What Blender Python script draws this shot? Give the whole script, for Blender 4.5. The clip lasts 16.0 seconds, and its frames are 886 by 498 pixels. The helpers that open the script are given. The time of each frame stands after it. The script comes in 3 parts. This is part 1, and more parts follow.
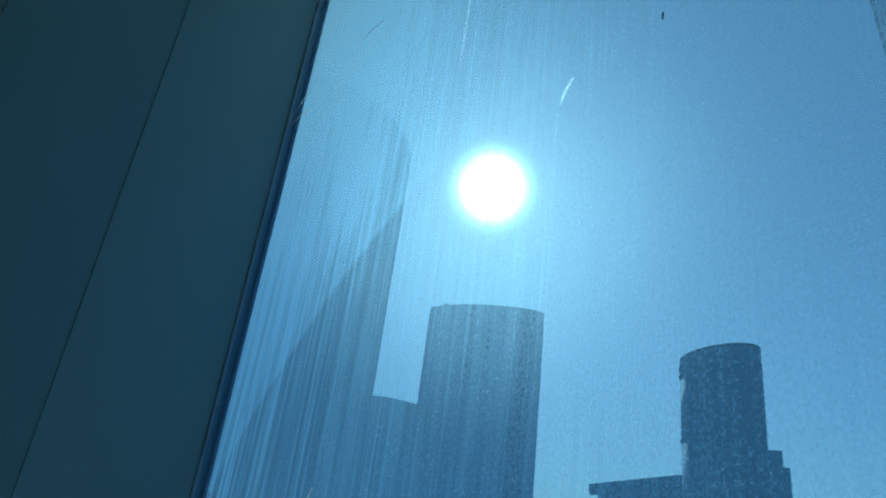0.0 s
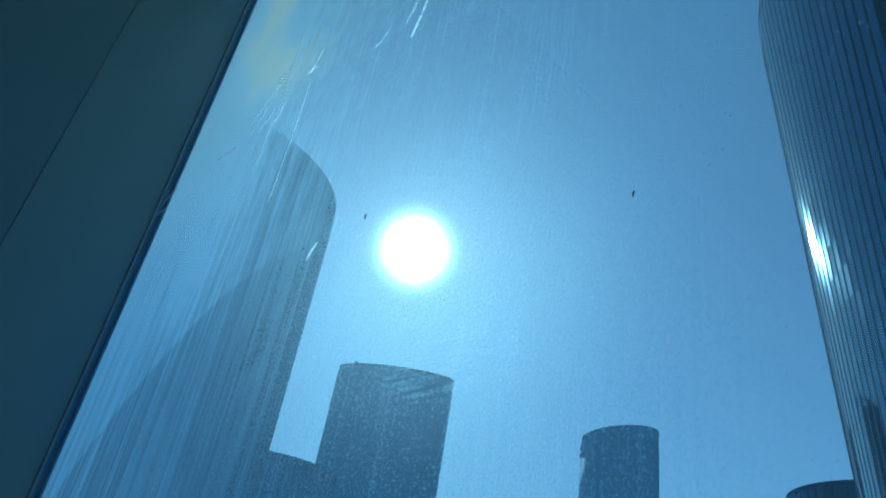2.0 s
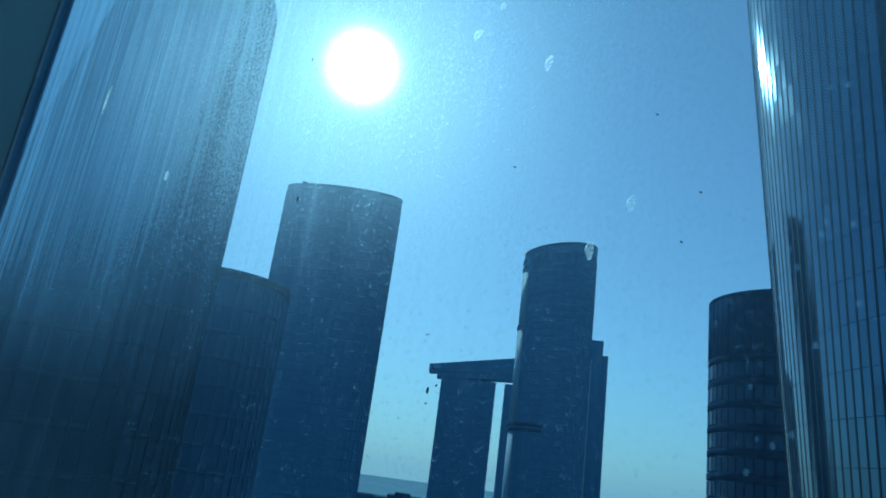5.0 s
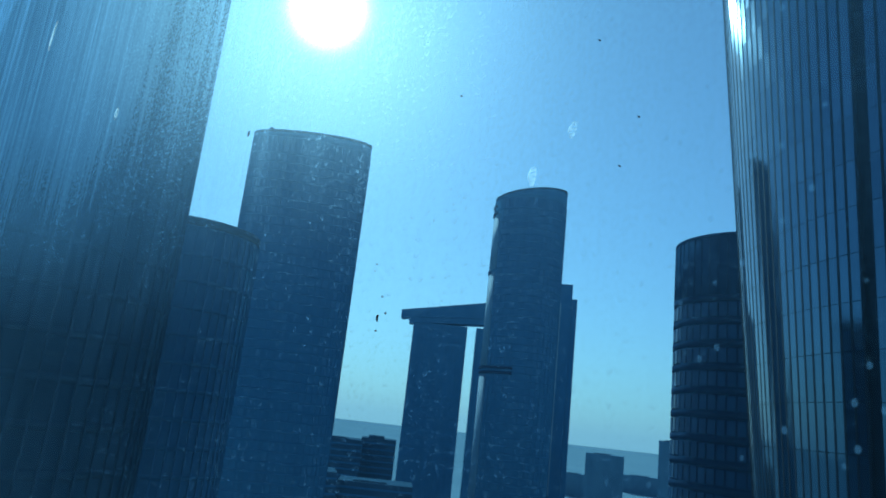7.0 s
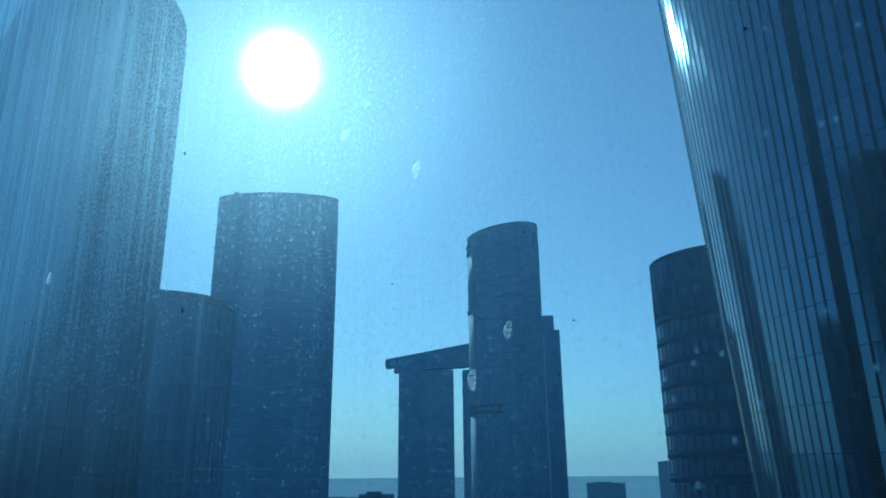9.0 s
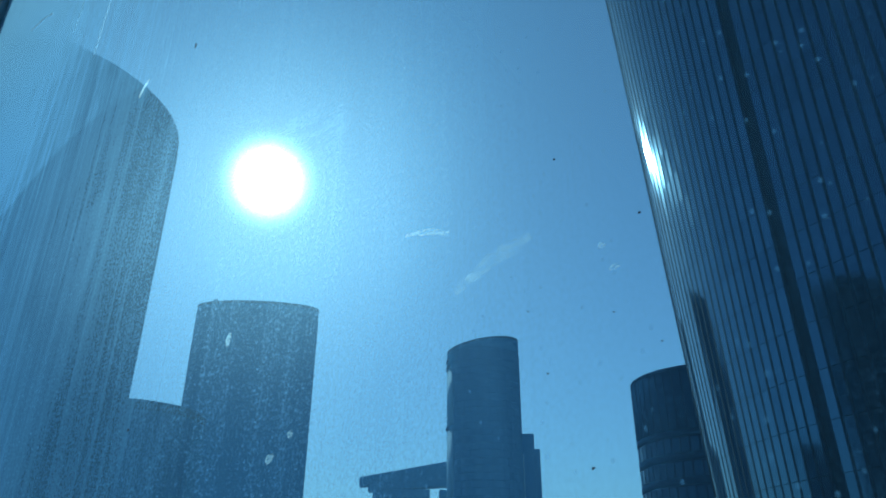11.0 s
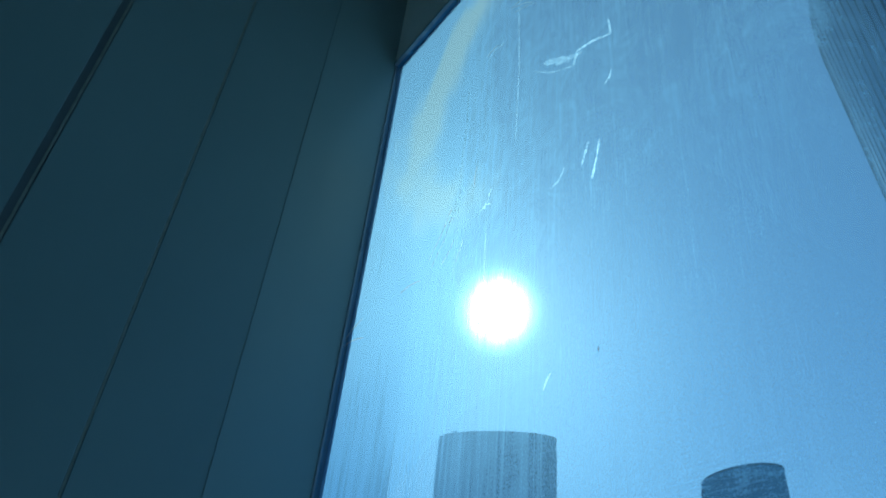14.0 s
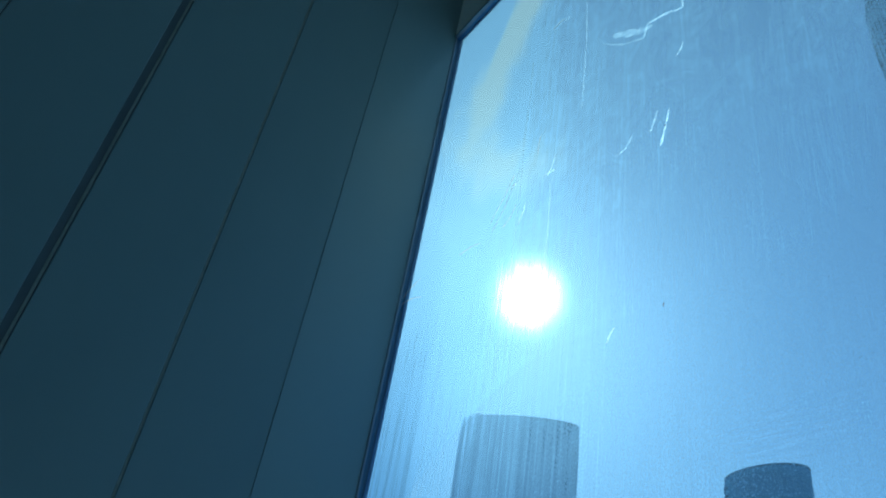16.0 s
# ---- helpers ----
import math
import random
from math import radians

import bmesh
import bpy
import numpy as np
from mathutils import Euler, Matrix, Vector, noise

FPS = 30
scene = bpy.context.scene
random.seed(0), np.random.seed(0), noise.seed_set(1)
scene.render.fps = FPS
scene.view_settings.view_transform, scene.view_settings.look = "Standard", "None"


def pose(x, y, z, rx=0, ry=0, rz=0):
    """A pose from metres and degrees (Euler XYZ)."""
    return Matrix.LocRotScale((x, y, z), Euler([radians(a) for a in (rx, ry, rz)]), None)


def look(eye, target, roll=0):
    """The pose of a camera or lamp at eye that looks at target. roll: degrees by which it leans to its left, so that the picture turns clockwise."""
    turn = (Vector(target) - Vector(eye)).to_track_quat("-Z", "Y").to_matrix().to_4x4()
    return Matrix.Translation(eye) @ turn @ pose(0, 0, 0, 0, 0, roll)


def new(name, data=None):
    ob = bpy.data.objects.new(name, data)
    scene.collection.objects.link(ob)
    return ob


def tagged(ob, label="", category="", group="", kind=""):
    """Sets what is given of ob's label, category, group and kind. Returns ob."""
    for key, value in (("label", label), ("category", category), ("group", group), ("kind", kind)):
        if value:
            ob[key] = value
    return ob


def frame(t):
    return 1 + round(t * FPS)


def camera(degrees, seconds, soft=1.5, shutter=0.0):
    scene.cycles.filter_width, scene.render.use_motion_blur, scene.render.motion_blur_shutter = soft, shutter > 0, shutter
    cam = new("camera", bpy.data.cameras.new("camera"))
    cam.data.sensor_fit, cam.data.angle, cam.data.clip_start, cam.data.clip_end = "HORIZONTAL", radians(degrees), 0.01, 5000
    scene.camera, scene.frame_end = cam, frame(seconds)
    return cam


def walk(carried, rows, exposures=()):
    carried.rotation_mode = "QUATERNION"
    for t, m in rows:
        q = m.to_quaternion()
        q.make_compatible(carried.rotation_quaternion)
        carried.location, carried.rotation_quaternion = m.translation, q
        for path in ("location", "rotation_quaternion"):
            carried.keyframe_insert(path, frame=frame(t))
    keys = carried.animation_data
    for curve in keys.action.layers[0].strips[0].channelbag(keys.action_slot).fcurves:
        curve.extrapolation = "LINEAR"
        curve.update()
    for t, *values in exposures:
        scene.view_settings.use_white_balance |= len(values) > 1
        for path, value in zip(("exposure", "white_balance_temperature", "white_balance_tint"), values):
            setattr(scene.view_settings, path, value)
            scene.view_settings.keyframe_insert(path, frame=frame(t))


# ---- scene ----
# Sun direction and the eye's height above the street.
SUN_AZ, SUN_EL = -53.1, 30.4
GROUND = -90.0
GLASS_Y = 0.29

# ---- camera ----
cam = camera(64.0, 16.0, soft=1.9)
PATH = [
    (0.0, -0.1862, 0.0539, 0.1097, 115.220, -6.841, 53.676),
    (0.5, -0.1802, 0.0199, 0.0926, 115.310, -8.719, 54.519),
    (1.0, -0.0994, 0.0011, 0.0776, 116.653, -6.286, 55.023),
    (1.5, 0.0132, 0.0436, 0.0805, 119.075, -5.728, 46.480),
    (2.0, 0.0354, 0.0382, 0.0912, 121.289, -8.909, 45.163),
    (2.5, 0.0421, 0.0565, 0.0616, 120.136, -6.481, 42.760),
    (3.0, 0.0236, 0.0398, -0.0042, 118.372, -8.229, 46.906),
    (3.5, 0.0179, 0.0389, -0.0506, 117.161, -9.604, 45.988),
    (4.0, 0.0144, 0.0397, -0.0922, 115.457, -6.406, 43.517),
    (4.5, -0.0164, 0.0614, -0.1206, 110.152, -6.991, 43.272),
    (5.0, -0.0294, 0.0789, -0.1357, 107.429, -7.381, 41.302),
    (5.2, -0.0358, 0.0848, -0.1373, 106.807, -7.766, 41.348),
    (7.3, -0.0204, 0.0845, -0.1418, 102.856, -5.885, 39.195),
    (7.5, -0.0207, 0.0827, -0.1260, 103.263, -3.194, 42.343),
    (8.0, -0.0151, 0.0829, -0.1034, 103.915, -0.122, 43.359),
    (8.5, -0.0164, 0.0891, -0.1100, 105.006, -3.340, 41.028),
    (8.7, -0.0163, 0.0921, -0.1018, 105.718, -1.699, 40.067),
    (10.8, 0.0628, 0.0594, -0.0064, 115.262, 2.129, 36.932),
    (11.0, 0.0534, 0.0568, -0.0021, 115.959, -0.314, 36.921),
    (11.5, 0.0478, 0.0183, 0.0582, 120.697, -2.661, 42.097),
    (12.0, 0.0482, -0.0045, 0.0467, 120.154, -4.876, 43.765),
    (12.5, 0.0530, -0.0300, 0.0654, 121.515, -3.728, 46.480),
    (13.0, 0.0548, -0.0535, 0.0655, 121.853, -4.422, 47.692),
    (13.5, 0.0422, -0.0869, 0.0608, 123.295, -5.985, 51.758),
    (14.0, 0.0382, -0.1321, 0.0831, 125.089, -5.343, 54.988),
    (14.5, 0.0258, -0.1664, 0.0767, 125.830, -7.032, 54.429),
    (15.0, 0.0250, -0.1753, 0.0804, 125.887, -7.765, 55.578),
    (15.5, 0.0207, -0.1859, 0.0739, 125.516, -8.123, 56.503),
    (16.0, 0.0311, -0.1724, 0.0320, 123.578, -8.913, 55.616),
]
EXPOSURES = [(0.0, -0.2, 6900, 9), (1.5, -0.18, 6700, 9), (2.5, -0.18, 6500, 9), (3.5, -0.12, 6650, 9), (5.2, 0.05, 6600, 9), (7.3, 0.24, 6600, 9), (8.7, 0.17, 6600, 9),
             (10.8, -0.17, 6500, 9), (12.2, -0.15, 6450, 9), (13.5, -0.05, 6650, 11), (14.5, 0.05, 6800, 13), (16.0, 0.1, 6900, 16)]
walk(cam, [(t, pose(*p)) for t, *p in PATH], EXPOSURES)


def heading(az, el=0.0, d=1.0):
    """A point d metres off, az degrees clockwise from +y, el degrees up."""
    a, e = radians(az), radians(el)
    return Vector((math.sin(a) * math.cos(e), math.cos(a) * math.cos(e), math.sin(e))) * d


# ---- light ----
sun_way = heading(SUN_AZ, SUN_EL)
sun = new("sun", bpy.data.lights.new("sun", "SUN"))
sun.data.energy, sun.data.angle, sun.data.color = 5.0, radians(0.53), (1.0, 0.95, 0.86)
sun.matrix_world = look(sun_way * 50, (0, 0, 0))

world = bpy.data.worlds.new("hazy_sky")
scene.world = world
world.use_nodes = True
wn, wl = world.node_tree.nodes, world.node_tree.links
wn.clear()


def wnode(kind, **values):
    n = wn.new(kind)
    for k, v in values.items():
        n.inputs[int(k[1:])].default_value = v
    return n


def wmath(op, a, b=None):
    n = wn.new("ShaderNodeMath")
    n.operation = op
    for i, v in enumerate((a, b)):
        if v is None:
            continue
        if isinstance(v, (int, float)):
            n.inputs[i].default_value = v
        else:
            wl.new(v, n.inputs[i])
    return n.outputs[0]


sky = wn.new("ShaderNodeTexSky")
sky.sky_type, sky.sun_disc = "NISHITA", False
sky.sun_elevation, sky.sun_rotation = radians(SUN_EL), radians(SUN_AZ)
sky.air_density, sky.dust_density, sky.ozone_density, sky.altitude = 1.0, 0.3, 3.0, 50
sky_bg = wnode("ShaderNodeBackground", i1=0.095)
wl.new(sky.outputs[0], sky_bg.inputs[0])
# The blinding disc and the aureole that the desert haze spreads round it.
coord = wn.new("ShaderNodeTexCoord")
dot = wn.new("ShaderNodeVectorMath")
dot.operation = "DOT_PRODUCT"
wl.new(coord.outputs["Generated"], dot.inputs[0])
dot.inputs[1].default_value = sun_way
angle = wmath("MULTIPLY", wmath("ARCCOSINE", wmath("MINIMUM", dot.outputs["Value"], 0.999999)), 180 / math.pi)


def lobe(height, width, power):
    """A round lobe of light about the sun: height * exp(-(angle / width) ** power)."""
    k = wmath("POWER", wmath("DIVIDE", angle, width), power)
    return wmath("MULTIPLY", wmath("EXPONENT", wmath("MULTIPLY", k, -1.0)), height)


core = wnode("ShaderNodeBackground", i0=(1.0, 0.97, 0.9, 1))
wl.new(lobe(60.0, 1.6, 2.0), core.inputs[1])
halo = wnode("ShaderNodeBackground", i0=(1.0, 0.54, 0.40, 1))
wl.new(lobe(1.45, 2.4, 1.0), halo.inputs[1])
wide_halo, halos = wnode("ShaderNodeBackground", i0=(0.84, 0.86, 0.70, 1)), wn.new("ShaderNodeAddShader")
wl.new(lobe(0.265, 38.0, 1.7), wide_halo.inputs[1])
wl.new(halo.outputs[0], halos.inputs[0])
wl.new(wide_halo.outputs[0], halos.inputs[1])
add1, add2, wout = wn.new("ShaderNodeAddShader"), wn.new("ShaderNodeAddShader"), wn.new("ShaderNodeOutputWorld")
# Sea haze that pales the sky all round the horizon.
height = wn.new("ShaderNodeSeparateXYZ")
wl.new(coord.outputs["Generated"], height.inputs[0])
veil = wmath("MULTIPLY", wmath("EXPONENT", wmath("MULTIPLY", wmath("MAXIMUM", height.outputs[2], 0.0), -7.0)), 0.9)
mist, veiled = wnode("ShaderNodeBackground", i0=(0.54, 0.67, 0.80, 1), i1=0.68), wn.new("ShaderNodeMixShader")
wl.new(veil, veiled.inputs[0])
wl.new(sky_bg.outputs[0], veiled.inputs[1])
wl.new(mist.outputs[0], veiled.inputs[2])
wl.new(veiled.outputs[0], add1.inputs[0])
wl.new(core.outputs[0], add1.inputs[1])
wl.new(add1.outputs[0], add2.inputs[0])
wl.new(halos.outputs[0], add2.inputs[1])
wl.new(add2.outputs[0], wout.inputs[0])


# ---- materials ----
class Mat:
    """A node material with short hands for its nodes."""

    def __init__(self, name):
        self.m = bpy.data.materials.new(name)
        self.m.use_nodes = True
        self.n, self.l = self.m.node_tree.nodes, self.m.node_tree.links
        self.bsdf, self.out = self.n["Principled BSDF"], self.n["Material Output"]
        self.co = self.n.new("ShaderNodeTexCoord").outputs["Object"]

    def put(self, value, socket):
        if isinstance(value, bpy.types.NodeSocket):
            self.l.new(value, socket)
        else:
            socket.default_value = value

    def scaled(self, x, y, z, off=(0, 0, 0)):
        n = self.n.new("ShaderNodeMapping")
        self.l.new(self.co, n.inputs[0])
        n.inputs["Scale"].default_value = (x, y, z)
        n.inputs["Location"].default_value = off
        return n.outputs[0]

    def noise(self, vec, scale=1.0, detail=4.0, rough=0.55, warp=0.0):
        n = self.n.new("ShaderNodeTexNoise")
        self.l.new(vec, n.inputs["Vector"])
        n.inputs["Scale"].default_value, n.inputs["Detail"].default_value = scale, detail
        n.inputs["Roughness"].default_value, n.inputs["Distortion"].default_value = rough, warp
        return n.outputs[0]

    def cells(self, vec, scale=1.0, feature="F1", rand=1.0):
        n = self.n.new("ShaderNodeTexVoronoi")
        n.feature = feature
        self.l.new(vec, n.inputs["Vector"])
        n.inputs["Scale"].default_value, n.inputs["Randomness"].default_value = scale, rand
        return n

    def ramp(self, v, lo, hi, a=0.0, b=1.0, smooth=True):
        n = self.n.new("ShaderNodeMapRange")
        n.interpolation_type = "SMOOTHSTEP" if smooth else "LINEAR"
        self.put(v, n.inputs[0])
        for i, x in enumerate((lo, hi, a, b)):
            n.inputs[i + 1].default_value = x
        return n.outputs[0]

    def math(self, op, a, b=0.0):
        n = self.n.new("ShaderNodeMath")
        n.operation = op
        self.put(a, n.inputs[0])
        self.put(b, n.inputs[1])
        return n.outputs[0]

    def mix(self, f, a, b):
        n = self.n.new("ShaderNodeMix")
        n.data_type = "RGBA"
        self.put(f, n.inputs[0])
        self.put(a if isinstance(a, bpy.types.NodeSocket) else (*a, 1), n.inputs[6])
        self.put(b if isinstance(b, bpy.types.NodeSocket) else (*b, 1), n.inputs[7])
        return n.outputs[2]

    def bump(self, height, strength, distance):
        n = self.n.new("ShaderNodeBump")
        n.inputs["Strength"].default_value, n.inputs["Distance"].default_value = strength, distance
        self.l.new(height, n.inputs["Height"])
        self.l.new(n.outputs[0], self.bsdf.inputs["Normal"])

    def set(self, color=None, rough=None, metal=None, spec=None):
        for key, v in (("Base Color", color), ("Roughness", rough), ("Metallic", metal), ("Specular IOR Level", spec)):
            if v is not None:
                self.put((*v, 1) if isinstance(v, tuple) else v, self.bsdf.inputs[key])
        return self

    def random(self):
        return self.n.new("ShaderNodeObjectInfo").outputs["Random"]

    def island(self):
        return self.n.new("ShaderNodeNewGeometry").outputs["Random Per Island"]


def worn(name, a, b, rough, scale, metal=0.0, streak=1.0, bump=0.0, spec=0.5):
    """A plain finish from colour a to b with stains at two scales; streak over 1 draws them out downwards."""
    m = Mat(name)
    big = m.noise(m.scaled(scale, scale, scale / streak), 1.0, 5, 0.6)
    fine = m.noise(m.scaled(scale * 9, scale * 9, scale * 9 / streak), 1.0, 3, 0.6)
    f = m.math("ADD", m.ramp(big, 0.3, 0.7, 0, 0.7), m.ramp(fine, 0.3, 0.7, 0, 0.3))
    m.set(m.mix(f, a, b), m.ramp(fine, 0.2, 0.8, rough - 0.06, rough + 0.08), metal, spec)
    if bump:
        m.bump(fine, 0.4, bump)
    return m.m


def curtain_glass(name, a, b, rough, spread, per="random", tall=0.02, metal=0.0, ior=1.9, spec=0.9):
    """Dark reflective facade glass, each pane a little different in tint and gloss."""
    m = Mat(name)
    r = m.random() if per == "random" else m.island()
    stains = m.noise(m.scaled(0.25, 0.25, tall), 1.0, 5, 0.6)
    f = m.math("ADD", m.math("MULTIPLY", r, spread), m.ramp(stains, 0.3, 0.7, 0, 1 - spread))
    m.set(m.mix(f, a, b), m.ramp(r, 0, 1, rough, rough + 0.05), metal, spec)
    m.bsdf.inputs["IOR"].default_value = ior
    return m.m


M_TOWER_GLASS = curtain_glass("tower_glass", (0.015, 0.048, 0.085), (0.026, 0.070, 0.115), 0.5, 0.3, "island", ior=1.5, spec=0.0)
# Distance haze is put into these two colours: paler and bluer than tower_glass.
M_HAZED_GLASS = curtain_glass("hazed_tower_glass", (0.036, 0.150, 0.250), (0.052, 0.185, 0.30), 0.5, 0.3, "island", ior=1.5, spec=0.0)
M_HAZED_BAND = worn("hazed_tower_band", (0.035, 0.148, 0.246), (0.051, 0.182, 0.295), 0.85, 0.2, streak=6, spec=0.0)
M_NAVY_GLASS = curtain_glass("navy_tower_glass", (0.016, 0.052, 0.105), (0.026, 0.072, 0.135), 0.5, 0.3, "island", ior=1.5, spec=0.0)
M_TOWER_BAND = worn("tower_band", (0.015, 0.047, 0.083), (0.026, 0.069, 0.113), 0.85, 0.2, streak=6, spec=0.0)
M_TOWER_TOP = worn("tower_parapet", (0.05, 0.06, 0.07), (0.09, 0.10, 0.11), 0.8, 0.3, streak=3, spec=0.0)
M_RIB_GLASS = curtain_glass("ribbed_facade_glass", (0.036, 0.105, 0.168), (0.068, 0.155, 0.23), 0.065, 0.7, metal=0.9)
M_RIB_REST = curtain_glass("ribbed_facade_glass_far", (0.036, 0.105, 0.168), (0.068, 0.155, 0.23), 0.065, 0.7, "island", metal=0.9)
M_BLUE_WINDOW = curtain_glass("blue_window", (0.018, 0.06, 0.12), (0.034, 0.095, 0.17), 0.2, 0.7, ior=1.45, spec=0.15)
M_MULLION = worn("dark_mullion", (0.005, 0.016, 0.032), (0.010, 0.025, 0.046), 0.8, 0.6, 0.0, 8, spec=0.1)
M_FIN = worn("bright_aluminium", (0.5, 0.52, 0.53), (0.62, 0.64, 0.65), 0.36, 0.5, 1.0, 8)
M_DARK_BAND = worn("dark_balcony_band", (0.016, 0.04, 0.08), (0.026, 0.055, 0.10), 0.85, 0.4, 0.0, 3, spec=0.0)
M_PALE = worn("pale_cladding", (0.30, 0.32, 0.33), (0.42, 0.44, 0.44), 0.45, 0.15, 0.0, 6)
M_STRIP = worn("blue_grey_cladding", (0.11, 0.20, 0.27), (0.16, 0.26, 0.33), 0.7, 0.08, 0.0, 6, spec=0.1)
# Concrete of the distant blocks, paled and blued in colour to stand for haze.
M_HAZED_GREY = worn("hazed_concrete", (0.11, 0.21, 0.28), (0.16, 0.26, 0.33), 0.9, 0.08, 0.0, 3, spec=0.0)
M_ROOF = worn("dark_roof", (0.035, 0.085, 0.13), (0.055, 0.11, 0.16), 0.9, 0.1, spec=0.0)
# Horizon haze is mixed into the ground colour so its far edge meets the sky.
M_GROUND = worn("hazed_sand_and_sea", (0.16, 0.25, 0.30), (0.22, 0.31, 0.36), 0.9, 0.004, spec=0.0)
M_HOST = worn("host_cladding", (0.012, 0.014, 0.016), (0.025, 0.028, 0.03), 0.35, 0.3, 0.0, 5)
M_PANEL = worn("wall_panel_laminate", (0.145, 0.21, 0.225), (0.165, 0.23, 0.245), 0.34, 0.7, 0.0, 1.5, spec=0.4)
M_EDGE = worn("cover_panel_laminate", (0.162, 0.233, 0.245), (0.182, 0.252, 0.262), 0.33, 0.7, 0.0, 1.5, spec=0.6)
M_JOINT = worn("panel_joint", (0.07, 0.085, 0.10), (0.10, 0.12, 0.13), 0.7, 4)
M_GASKET = worn("rubber_gasket", (0.15, 0.165, 0.15), (0.24, 0.25, 0.23), 0.7, 60)
M_FRAME = worn("window_frame_paint", (0.22, 0.29, 0.36), (0.28, 0.35, 0.42), 0.3, 5, 0.2, 4)
M_CEIL = worn("ceiling_paint", (0.75, 0.75, 0.74), (0.82, 0.82, 0.81), 0.8, 1.5)
M_LIT_HEADER = worn("lightened_header_paint", (0.76, 0.77, 0.75), (0.82, 0.82, 0.80), 0.8, 1.2)
M_SIDE = worn("grey_room_paint", (0.25, 0.27, 0.28), (0.30, 0.32, 0.33), 0.8, 1.2)
M_FLOOR = worn("bounce_floor", (0.60, 0.60, 0.58), (0.68, 0.67, 0.65), 0.9, 6)


def chalk(name, least=0.0, most=0.6):
    """A thin dried smear: sunlight shines through it, and it is rubbed thin in places."""
    m = Mat(name)
    glow, clear, mixer = m.n.new("ShaderNodeBsdfTranslucent"), m.n.new("ShaderNodeBsdfTransparent"), m.n.new("ShaderNodeMixShader")
    glow.inputs[0].default_value = (0.9, 0.97, 1.0, 1)
    ahead, both, onward = m.n.new("ShaderNodeBsdfRefraction"), m.n.new("ShaderNodeMixShader"), m.n.new("ShaderNodeCombineXYZ")
    ahead.inputs["Roughness"].default_value, ahead.inputs["IOR"].default_value = 0.8, 1.9
    for i in range(3):
        onward.inputs[i].default_value = -sun_way[i]
    m.l.new(onward.outputs[0], ahead.inputs["Normal"])
    both.inputs[0].default_value = 0.4
    m.l.new(glow.outputs[0], both.inputs[1])
    m.l.new(ahead.outputs[0], both.inputs[2])
    rub = m.noise(m.scaled(260, 260, 700), 1.0, 4, 0.65)
    m.l.new(m.ramp(rub, 0.35, 0.65, least, most), mixer.inputs[0])
    m.l.new(clear.outputs[0], mixer.inputs[1])
    m.l.new(both.outputs[0], mixer.inputs[2])
    m.l.new(mixer.outputs[0], m.out.inputs[0])
    return m.m


M_CHALK, M_THICK = chalk("dried_smear", 0.14, 0.42), chalk("thick_smear", 0.3, 0.7)
M_FAINT = chalk("faint_streak", 0.02, 0.24)
M_SPECK = worn("dark_speck", (0.03, 0.035, 0.04), (0.07, 0.07, 0.07), 0.6, 200)


